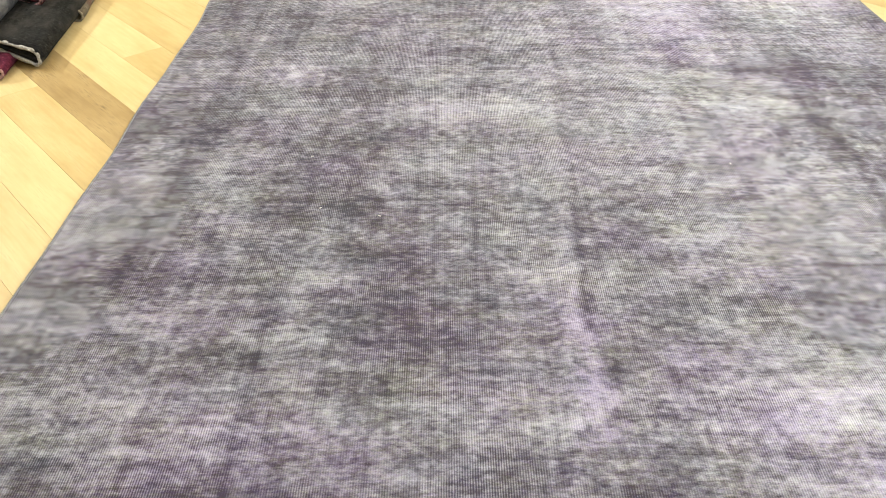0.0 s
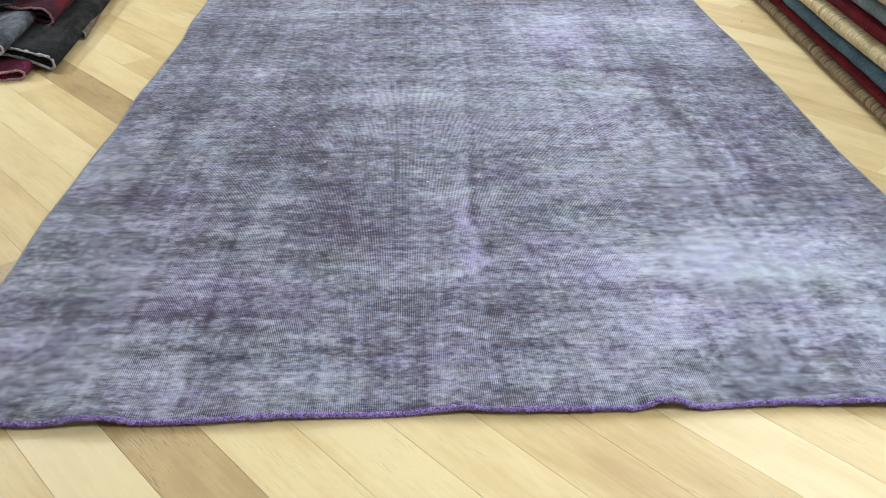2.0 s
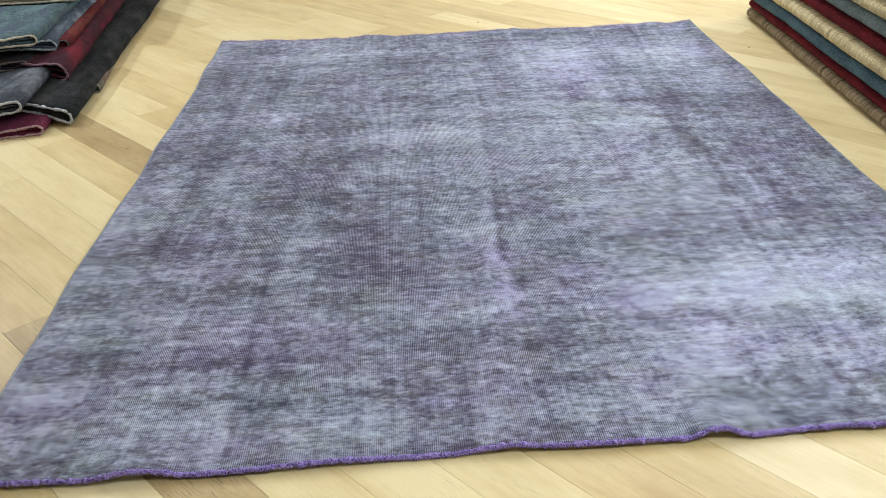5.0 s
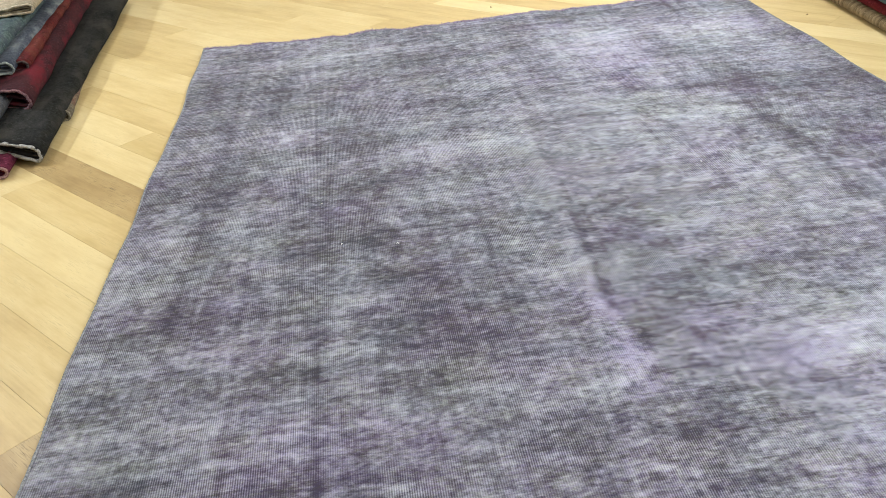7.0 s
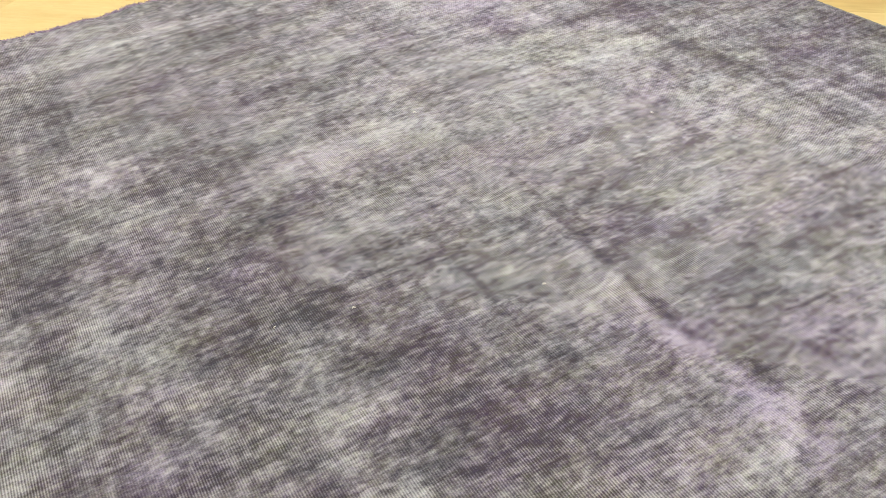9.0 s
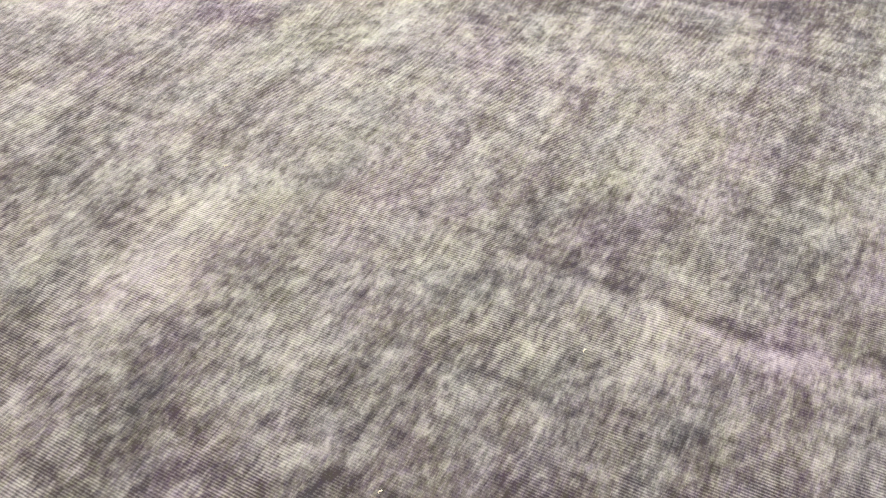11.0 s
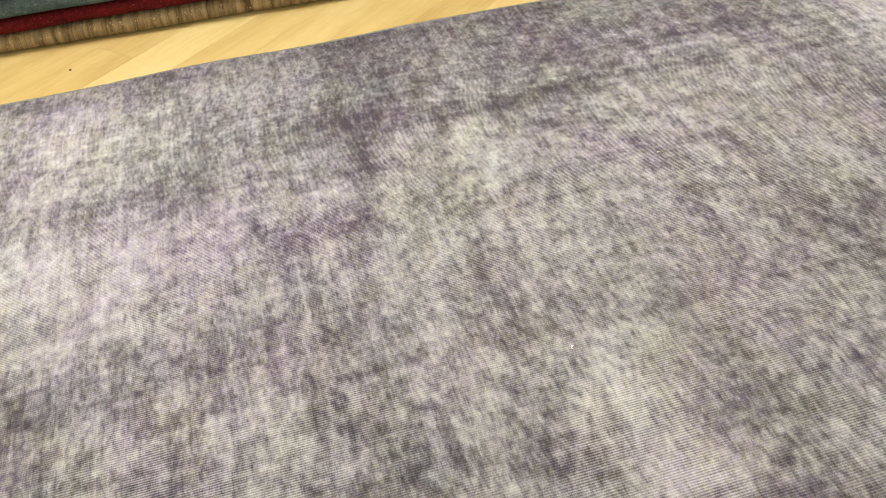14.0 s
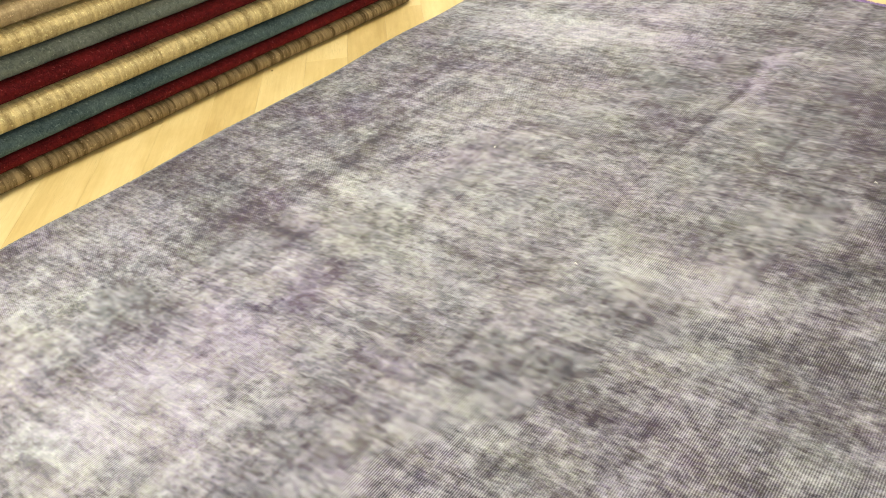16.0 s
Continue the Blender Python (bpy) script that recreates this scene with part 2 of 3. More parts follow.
tagged(box("wall_north", X0 - 0.15, X1 + 0.15, Y1, Y1 + 0.15, -0.1, CEILING, PLASTER), "white plastered shop wall", "wall", kind="structure")
tagged(box("ceiling", X0 - 0.15, X1 + 0.15, Y0 - 0.15, Y1 + 0.15, CEILING, CEILING + 0.15, PLASTER), "white plastered shop ceiling", "ceiling", kind="structure")


# ---- the large rug ----
RUG_W, RUG_L, PILE = 3.0, 3.885, 0.007


def soft(v, lo, hi):
    s = np.clip((v - lo) / (hi - lo), 0, 1)
    return s * s * (3 - 2 * s)


def arch(v, at, half):
    return np.clip(1 - ((v - at) / half) ** 2, 0, 1) ** 1.5


def near_lift(x):
    """Lift of the near edge off the floor, in metres."""
    return 0.024 * arch(x, 1.90, 0.075) + 0.020 * arch(x, 0.46, 0.12) + 0.009 * arch(x, 1.36, 0.12) + 0.014 * arch(x, 2.44, 0.14) + 0.004 * (1.6 + np.sin(x * 9.0))


def edge_x(side, y):
    """The left and right edges, a little uneven."""
    wave = 0.006 * np.sin(y * 5.1 + side) + 0.004 * np.sin(y * 11.0 + 2 * side)
    if side == 0:
        return 0.7 * wave + 0.036 * soft(y, 0.8, 3.2)
    return RUG_W + 0.002 - 0.028 * (1 - soft(y, 1.2, 2.9)) + 0.5 * wave


def edge_y(side, x):
    wave = 0.005 * np.sin(x * 6.3 + side * 2) + 0.003 * np.sin(x * 15.0)
    if side == 0:
        return 0.6 * wave + 0.004 * arch(x, 1.90, 0.09) - 0.012 * soft(x, 2.1, 2.6) - 0.016 * (1 - soft(x, 0.3, 1.3))
    return RUG_L + 1.6 * wave + 0.005 * np.sin(x * 37.0) + 0.006 * np.sin(x * 23.0 + 1.0) * np.sin(x * 5.0) + 0.004 * np.sin(x * 61.0) + 0.022 * arch(x, 1.46, 0.12) - 0.010 - 0.032 * soft(x, 0.3, 1.0)


def rug_height(x, y):
    lift = near_lift(x) * np.exp(-((y / 0.085) ** 2) * 1.2)
    lift = lift + (0.004 * (1 + np.sin(x * 8.0)) + 0.003 * (1 + np.sin(x * 21.0))) * np.exp(-(((RUG_L - y) / 0.10) ** 2))
    lift = lift + 0.0035 * (1 + np.sin(y * 6.0)) * np.exp(-((x / 0.07) ** 2)) + 0.0035 * (1 + np.sin(y * 7.0)) * np.exp(-(((RUG_W - x) / 0.07) ** 2))
    crease = 1.415 + 0.085 * soft(y, 0.3, 1.7)
    lift = lift + 0.006 * np.exp(-(((x - crease + 0.02) / 0.03) ** 2)) * (0.4 + 0.6 * soft(y, 0.1, 0.7) * (1 - soft(y, 1.2, 2.6)))
    return PILE + lift + 0.0012 * (np.sin(x * 4.1 + y * 2.0) + np.sin(y * 5.3 - x) + 2)


def value_noise(x, y, seed):
    """Smooth noise between -1 and 1 on arrays."""
    rng = np.random.default_rng(seed)
    grid = rng.uniform(-1, 1, (64, 64))
    xi, yi = np.floor(x).astype(int), np.floor(y).astype(int)
    fx, fy = x - xi, y - yi
    fx, fy = fx * fx * (3 - 2 * fx), fy * fy * (3 - 2 * fy)
    g = lambda i, j: grid[(xi + i) % 64, (yi + j) % 64]
    return (g(0, 0) * (1 - fx) + g(1, 0) * fx) * (1 - fy) + (g(0, 1) * (1 - fx) + g(1, 1) * fx) * fy


# dye zones: x, y, half width, half length, amount
ZONES_PALE = [
    (2.42, 0.74, 0.30, 0.20, 0.20), (2.28, 0.38, 0.50, 0.13, 0.15), (2.08, 0.62, 0.22, 0.25, 0.08), (0.53, 2.50, 0.10, 0.06, 0.22),
    (0.92, 1.52, 0.035, 0.20, 0.17), (1.25, 2.15, 0.32, 0.12, 0.13), (1.57, 2.40, 0.25, 0.20, 0.04), (1.99, 3.11, 0.45, 0.25, 0.07),
    (2.62, 3.18, 0.20, 0.24, 0.20), (1.10, 3.62, 0.45, 0.09, 0.11), (2.08, 2.32, 0.28, 0.16, 0.13), (0.27, 0.90, 0.16, 0.20, 0.07),
    (0.66, 0.96, 0.22, 0.06, 0.08), (1.45, 0.80, 0.030, 0.32, 0.13), (2.10, 3.15, 0.20, 0.35, 0.06), (2.0, 1.50, 0.28, 0.25, 0.06),
]
ZONES_DARK = [
    (0.72, 1.70, 0.18, 0.27, 0.15), (0.62, 2.95, 0.26, 0.17, 0.12), (0.77, 2.37, 0.16, 0.18, 0.10), (1.14, 1.10, 0.22, 0.20, 0.13),
    (1.10, 0.72, 0.24, 0.16, 0.07), (0.27, 1.75, 0.07, 0.75, 0.08), (1.52, 1.35, 0.028, 0.40, 0.06), (1.55, 0.72, 0.05, 0.14, 0.10),
    (2.02, 2.66, 0.06, 0.17, 0.08), (2.26, 2.48, 0.16, 0.10, 0.08), (2.45, 2.60, 0.20, 0.18, 0.08), (0.12, 2.70, 0.12, 0.9, 0.06),
    (2.60, 1.60, 0.20, 0.45, 0.06), (0.80, 2.45, 0.20, 0.45, 0.06), (2.35, 2.05, 0.12, 0.18, 0.07), (1.3, 0.27, 1.6, 0.014, 0.09),
]
ZONES_WORN = [
    (1.31, 2.05, 0.18, 0.19, 0.05), (1.69, 2.00, 0.12, 0.17, 0.08), (2.00, 3.35, 0.28, 0.10, 0.09), (2.06, 3.07, 0.13, 0.10, 0.08),
    (1.42, 2.60, 0.15, 0.16, -0.08), (1.83, 1.70, 0.10, 0.12, -0.07), (2.37, 2.27, 0.33, 0.03, -0.04),
    (1.08, 1.61, 0.08, 0.08, -0.09), (1.14, 2.68, 0.08, 0.07, -0.07), (2.40, 2.08, 0.12, 0.13, -0.04), (1.97, 1.94, 0.14, 0.15, 0.08),
]
ZONES_VIOLET = [
    (0.66, 0.55, 0.30, 0.12, 0.35), (1.46, 0.78, 0.05, 0.25, 0.40), (0.84, 1.78, 0.14, 0.14, 0.35), (2.02, 2.60, 0.06, 0.16, 0.22),
    (2.0, 0.55, 0.35, 0.30, 0.22), (1.9, 2.85, 0.40, 0.40, 0.15), (1.2, 1.0, 0.35, 0.35, 0.14), (2.3, 3.2, 0.6, 0.4, 0.10),
]
ZONES_YELLOW = [
    (2.65, 3.26, 0.18, 0.18, 0.40), (2.10, 2.35, 0.22, 0.16, 0.30), (2.05, 1.40, 0.28, 0.28, 0.22), (0.15, 1.2, 0.14, 0.45, 0.18),
    (1.25, 2.0, 0.30, 0.20, 0.18), (0.95, 0.75, 0.18, 0.10, 0.14), (2.4, 1.9, 0.3, 0.5, 0.12), (1.6, 2.3, 0.3, 0.3, 0.05),
]


def zone_sum(zones, x, y, wx, wy):
    total = np.zeros_like(x)
    for cx, cy, hw, hl, amount in zones:
        dx, dy = np.abs(x + wx - cx) / hw, np.abs(y + wy - cy) / hl
        total += amount * (1 - soft(np.maximum(dx, dy) * 0.7 + 0.3 * np.hypot(dx, dy), 0.5, 1.4))
    return total


def dye_colours(x, y):
    wx = 0.05 * value_noise(x * 7, y * 7, 1) + 0.035 * value_noise(x * 25, y * 25, 2) + 0.02 * value_noise(x * 55, y * 55, 11)
    wy = 0.05 * value_noise(x * 7, y * 7, 3) + 0.035 * value_noise(x * 25, y * 25, 4) + 0.02 * value_noise(x * 55, y * 55, 12)
    light = 0.80 * zone_sum(ZONES_PALE, x, y, wx, wy) - zone_sum(ZONES_DARK, x, y, wx, wy) + zone_sum(ZONES_WORN, x, y, wx, wy)
    light += 0.035 * value_noise(x * 3, y * 4, 5) + 0.03 * value_noise(x * 1.2 + 9, y * 30, 6) + 0.025 * value_noise(x * 30, y * 1.5, 7)
    # ghosts of the old border: thin lines round the field
    for inset, width, amount in ((0.25, 0.012, -0.05), (0.33, 0.010, 0.05), (0.41, 0.008, 0.06), (0.45, 0.012, -0.06), (0.62, 0.02, 0.04)):
        fade = 0.6 + 0.5 * value_noise(x * 4, y * 4, 8)
        for d in (x - inset, 2.93 - 0.07 * (3 - y) - x - inset * 0.9, (y - inset) * 0.9, RUG_L - y - inset):
            light += 1.8 * amount * fade * np.exp(-(((d + wx * 0.4) / width) ** 2))
    # the old fold down the middle: a paler line with a darker one beside it
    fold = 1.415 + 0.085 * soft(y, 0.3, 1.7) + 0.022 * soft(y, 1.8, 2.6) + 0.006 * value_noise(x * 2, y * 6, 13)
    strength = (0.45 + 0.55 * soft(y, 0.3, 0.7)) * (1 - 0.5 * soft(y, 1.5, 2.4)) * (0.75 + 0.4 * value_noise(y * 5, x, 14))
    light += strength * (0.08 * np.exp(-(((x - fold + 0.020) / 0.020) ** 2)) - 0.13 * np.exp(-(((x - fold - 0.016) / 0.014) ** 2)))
    # bands of the worn field, square to the weave
    light += 0.045 * np.clip(2.2 * value_noise(x * 6.5 + 3, y * 0.9, 15), -1, 1) + 0.045 * np.clip(2.2 * value_noise(x * 0.8, y * 6.0 + 5, 16), -1, 1)
    violet = zone_sum(ZONES_VIOLET, x, y, wx, wy) + 0.05 * value_noise(x * 2, y * 2, 9)
    yellow = zone_sum(ZONES_YELLOW, x, y, wx, wy) + 0.05 * value_noise(x * 3, y * 3, 10)
    return np.stack([0.5 + light, 0.5 + violet, 0.5 + yellow, np.ones_like(x)], -1)


def build_rug():
    root = empty("rug", 1.5, 1.94)
    tagged(root, "large worn overdyed purple-grey wool rug spread on the floor", "rug")
    nx, ny = 420, 500
    u, v = np.meshgrid(np.linspace(0, 1, nx + 1), np.linspace(0, 1, ny + 1), indexing="ij")
    x, y = u * RUG_W, v * RUG_L
    px = edge_x(0, y) * (1 - u) + edge_x(1, y) * u
    py = edge_y(0, x) * (1 - v) + edge_y(1, x) * v
    top = np.stack([px - 1.5, py - 1.94, rug_height(x, y)], -1).reshape(-1, 3)
    under = top - (0, 0, PILE - 0.001)
    count = len(top)
    i, j = np.meshgrid(np.arange(nx), np.arange(ny), indexing="ij")
    a = (i * (ny + 1) + j).ravel()
    quads = np.stack([a, a + ny + 1, a + ny + 2, a + 1], -1)
    rim = [k * (ny + 1) for k in range(nx + 1)] + [nx * (ny + 1) + k for k in range(1, ny + 1)]
    rim += [k * (ny + 1) + ny for k in range(nx - 1, -1, -1)] + [k for k in range(ny - 1, 0, -1)]
    rim = np.array(rim)
    after = np.roll(rim, -1)
    skirt = np.stack([rim, rim + count, after + count, after], -1)
    faces = np.concatenate([quads, quads[:, ::-1] + count, skirt])
    ob = mesh_object("woven_field", np.concatenate([top, under]).tolist(), faces.tolist(), RUG, root)
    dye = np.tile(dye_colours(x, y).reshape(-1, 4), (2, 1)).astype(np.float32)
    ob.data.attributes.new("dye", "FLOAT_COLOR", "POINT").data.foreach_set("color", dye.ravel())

    def edging(name, points, radius, uneven, material, label, flat=1.0):
        radii = [radius * (1 + uneven * (0.4 * noise.noise(p * 45.0) + 0.7 * noise.noise(p * 160.0))) for p in points]
        mesh_object(name, *tube(points, radii, 8, flat), material, root, label=label)

    def along(xs, ys, drop):
        return [Vector((float(p) - 1.5, float(q) - 1.94, float(rug_height(np.float64(np.clip(p, 0, RUG_W)), np.float64(np.clip(q, 0, RUG_L)))) - drop)) for p, q in zip(xs, ys)]

    def fibres(name, count, side, size, material):
        """Short frayed wool ends standing off a bound edge."""
        rng = random.Random(41 + side)
        verts, faces = [], []
        for _ in range(count):
            x = rng.uniform(0.03, RUG_W - 0.01)
            y = float(edge_y(side, np.float64(x))) + (-0.005 if side == 0 else 0.002)
            base = Vector((x - 1.5, y - 1.94, float(rug_height(np.float64(x), np.float64(min(max(y, 0), RUG_L)))) + rng.uniform(-0.005, 0.004)))
            way = Vector((rng.uniform(-0.8, 0.8), rng.uniform(-1, 0.35) * (1 if side == 0 else -1), rng.uniform(-0.35, 0.9))).normalized()
            across = way.cross(Vector((0.3, 0.2, 1))).normalized() * size * 0.16
            over = way.cross(across).normalized() * size * 0.16
            tip = base + way * size * rng.uniform(0.6, 1.5)
            tip.z = max(tip.z, 0.002)
            k = len(verts)
            verts += [base + across, base - across * 0.5 + over, base - across * 0.5 - over, tip]
            faces += [(k, k + 1, k + 3), (k + 1, k + 2, k + 3), (k + 2, k, k + 3)]
        tagged(mesh_object(name, verts, faces, material, root, label="frayed violet wool ends"), kind="stuff")

    xs = np.linspace(0.0, RUG_W - 0.028, 900)
    jag = np.array([0.004 * noise.noise(Vector((p * 60, 0, 0))) for p in xs])
    edging("near_binding", along(xs, edge_y(0, xs) - 0.004 + jag, 0.001), 0.0066, 1.0, BINDING, "frayed violet overcast edge")
    fibres("near_fringe", 9000, 0, 0.0085, BINDING)
    fibres("far_fringe", 2600, 1, 0.010, FADED)
    xs = np.linspace(0.04, RUG_W - 0.01, 900)
    edging("far_binding", along(xs, edge_y(1, xs) - 0.004 + jag * 2.5, 0.001), 0.0060, 0.9, FADED, "frayed faded violet edge")
    ys = np.linspace(0.0, RUG_L, 700)
    edging("selvedge", along(edge_x(0, ys) - 0.002, ys, 0.003), 0.0048, 0.2, SELVEDGE, "grey-blue corded side edge")
    edging("selvedge", along(edge_x(1, ys) + 0.002, ys, 0.003), 0.0048, 0.2, SELVEDGE, "grey-blue corded side edge")


build_rug()


# ---- folded rugs ----
def fold_section(width, height, thick, droop=0.0, steps=12):
    """Centre line of one folded layer in (u, z): along the bottom, round the fold at u = 0, back over the top."""
    r = height / 2 - thick / 2
    flat = max(height * 0.72, 2.1 * thick)
    pts = [(-width + (width - r * 2.2) * k / steps, thick / 2) for k in range(steps)]
    for k in range(steps + 1):
        a = -math.pi / 2 + math.pi * k / steps
        pts.append((-r * 1.1 + r * 1.1 * math.cos(a), height / 2 + r * math.sin(a)))
    for k in range(1, steps + 1):
        s = k / steps
        e = s * s * (3 - 2 * s)
        u = -r * 1.1 - (width - r * 1.1) * s
        ease = min(1.0, (-u - r * 1.1) / 0.16)
        ease = ease * ease * (3 - 2 * ease)
        pts.append((u, (height - thick / 2) * (1 - ease) + (flat - thick / 2) * ease))
    return [(u, z - droop * max(0.0, 1 + u / 0.22) ** 1.2) for u, z in pts]


def strip_mesh(line, thick, length, wave, seed, steps=60, start=0.0, ground=0.0, skew=0.0):
    """A folded layer: the line thickened and drawn out along y, with soft unevenness."""
    outer, inner = [], []
    n = len(line)
    for i, (u, z) in enumerate(line):
        du = line[min(i + 1, n - 1)][0] - line[max(i - 1, 0)][0]
        dz = line[min(i + 1, n - 1)][1] - line[max(i - 1, 0)][1]
        d = math.hypot(du, dz) or 1.0
        outer.append((u + dz / d * thick / 2, z - du / d * thick / 2))
        inner.append((u - dz / d * thick / 2, z + du / d * thick / 2))
    ring = outer + inner[::-1]
    verts, faces = [], []
    m = len(ring)
    for s in range(steps + 1):
        y = start + length * s / steps
        dx = wave * noise.noise(Vector((y * 1.7, seed, 0))) + 0.35 * wave * noise.noise(Vector((y * 7, seed, 3)))
        dz = 0.25 * wave * noise.noise(Vector((y * 3.1, seed, 7)))
        for u, z in ring:
            near = max(0.0, 1 + u / 0.25)
            lump = 0.45 * wave * noise.noise(Vector((y * 6, u * 8, seed)))
            verts.append((u + dx * near, y - skew * u * (1 - s / steps), max(0.0008 - ground, z + (dz + lump) * min(1.0, max(0.0, z + ground * near) * 18))))
    for s in range(steps):
        for k in range(m):
            a, b = s * m + k, s * m + (k + 1) % m
            faces.append((a, a + m, b + m, b))
    half = m // 2
    for base, flip in ((0, False), (steps * m, True)):
        for k in range(half - 1):
            f = (base + k, base + k + 1, base + m - 2 - k, base + m - 1 - k)
            faces.append(f[::-1] if flip else f)
    return verts, faces


SEED = [0]


def folded_rug(x, y, z, turn, width, height, length, material, edge_material, label, group, thick=0.010, droop=0.0, wave=0.012, edge_label="", skew=0.0, both=False):
    SEED[0] += 1
    seed = SEED[0] * 3.7
    root = empty("folded_rug", x, y, z, turn)
    tagged(root, label, "folded rug", group)
    line = fold_section(width, height, thick, droop)
    mesh_object("outer_fold", *strip_mesh(line, thick, length, wave, seed, ground=z, skew=skew), material, root)
    core = [(u * 0.97 - 0.012, q * 0.46 + height * 0.2) for u, q in fold_section(width, height, thick * 1.7, 0.0)]
    core = [(u, q - droop * max(0.0, 1 + u / 0.22) ** 1.2) for u, q in core]
    mesh_object("inner_fold", *strip_mesh(core, thick * 0.8, length - 0.03, wave, seed, start=0.012, ground=z, skew=skew), material, root)
    for end, along in ((0, 0.0), (1, length)):
        if end and not both:
            continue
        dx = wave * noise.noise(Vector((along * 1.7, seed, 0))) + 0.35 * wave * noise.noise(Vector((along * 7, seed, 3)))
        pts = []
        for (u0, z0), (u1, z1) in zip(line, line[1:]):
            for k in range(6):
                s = k / 6
                u, q = u0 + (u1 - u0) * s, z0 + (z1 - z0) * s
                jag = Vector((noise.noise(Vector((u * 60, q * 60, seed))), noise.noise(Vector((u * 60, q * 60, seed + 5))), noise.noise(Vector((u * 60, q * 60, seed + 9)))))
                pts.append(Vector((u + dx * max(0.0, 1 + u / 0.25), along - (0 if end else skew * u), max(q, thick * 0.55 - z))) + jag * 0.004)
        radii = [thick * 0.60 * (1 + 0.45 * noise.noise(p * 70)) for p in pts]
        mesh_object("end_binding", *tube(pts, radii, 6), edge_material, root, label=edge_label)
    return root


PALE_EDGE = fibre_material("pale_grey_edge", (0.22, 0.22, 0.21), (0.52, 0.52, 0.49))
PINK_EDGE = fibre_material("dusty_pink_edge", (0.22, 0.12, 0.12), (0.50, 0.34, 0.33))
CREAM_EDGE = fibre_material("cream_edge", (0.30, 0.26, 0.18), (0.62, 0.56, 0.42))
TEAL_EDGE = fibre_material("pale_teal_edge", (0.16, 0.20, 0.20), (0.42, 0.47, 0.45))
DUSKY_EDGE = fibre_material("dusky_cream_edge", (0.14, 0.12, 0.08), (0.34, 0.31, 0.24))
DARK_EDGE = fibre_material("dark_brown_edge", (0.03, 0.022, 0.02), (0.13, 0.10, 0.085))
ROSE_EDGE = fibre_material("dull_rose_edge", (0.08, 0.035, 0.042), (0.28, 0.17, 0.18))
MAROON = cloth_material("maroon_pile", (0.06, 0.010, 0.022), (0.17, 0.032, 0.065), (0.075, 0.022, 0.04))
BLACK = cloth_material("charcoal_pile", (0.005, 0.005, 0.005), (0.023, 0.024, 0.022), (0.036, 0.035, 0.031))
GREY = cloth_material("lavender_grey_pile", (0.020, 0.022, 0.025), (0.070, 0.073, 0.080), (0.135, 0.14, 0.142))
PLUM = cloth_material("plum_red_pile", (0.022, 0.009, 0.013), (0.062, 0.017, 0.021), (0.12, 0.014, 0.022))
BROWN = cloth_material("dark_brown_pile", (0.009, 0.007, 0.008), (0.034, 0.027, 0.026))
TEAL_GREY = cloth_material("grey_teal_pile", (0.026, 0.042, 0.044), (0.12, 0.165, 0.16), (0.06, 0.07, 0.09))
BLUE_GREY = cloth_material("blue_grey_pile", (0.030, 0.036, 0.05), (0.095, 0.11, 0.135), (0.19, 0.215, 0.215))
RED = cloth_material("faded_red_pile", (0.035, 0.008, 0.008), (0.125, 0.020, 0.020), (0.12, 0.038, 0.024))
MIXED = cloth_material("beige_and_rust_pile", (0.07, 0.06, 0.04), (0.19, 0.165, 0.12), (0.12, 0.04, 0.03))
CREAM = cloth_material("cream_pile", (0.20, 0.17, 0.11), (0.42, 0.37, 0.27))

PILE_GROUP = "folded rugs in the loose pile"
T = 4.0
folded_rug(-0.590, 2.44, 0.0, T, 0.95, 0.055, 0.58, MAROON, PINK_EDGE, "maroon folded rug with frayed pink edge under a pile", PILE_GROUP, 0.011, edge_label="frayed dusty-pink edge", skew=-0.1)
folded_rug(-0.490, 3.05, 0.0, T + 3, 0.95, 0.052, 2.2, MIXED, DUSKY_EDGE, "beige and rust folded rug squeezed under a charcoal one", PILE_GROUP, 0.010, edge_label="frayed cream edge")
folded_rug(-0.475, 2.53, 0.055, T - 0.6, 1.05, 0.070, 2.75, BLACK, PALE_EDGE, "charcoal folded rug drooping over the pile's edge onto the floor", PILE_GROUP, 0.012, droop=0.048, edge_label="frayed pale grey edge", skew=0.45)
folded_rug(-0.69, 2.50, 0.101, T, 0.85, 0.062, 0.75, GREY, PALE_EDGE, "lavender-grey worn folded rug lying on a charcoal one", PILE_GROUP, 0.011, edge_label="frayed pale edge", skew=-0.4)
folded_rug(-0.615, 2.98, 0.102, T + 1, 0.36, 0.102, 2.35, PLUM, ROSE_EDGE, "plum and red folded rug lying on a charcoal one", PILE_GROUP, 0.012, droop=0.02, edge_label="dusty pink edge", skew=0.5)
folded_rug(-0.85, 3.10, 0.160, T, 0.75, 0.055, 2.1, BROWN, DARK_EDGE, "dark brown folded rug in the middle of a pile", PILE_GROUP, 0.010, droop=0.03, edge_label="brown frayed edge", skew=-0.5)
folded_rug(-0.705, 3.33, 0.178, T + 1, 0.40, 0.050, 2.1, RED, DARK_EDGE, "faded red folded rug high in a pile", PILE_GROUP, 0.011)
folded_rug(-0.745, 3.26, 0.215, T, 0.70, 0.060, 2.1, BLUE_GREY, TEAL_EDGE, "blue-grey folded rug with a teal edge, high in a pile", PILE_GROUP, 0.010, droop=0.03, edge_label="pale teal edge", skew=-0.2)
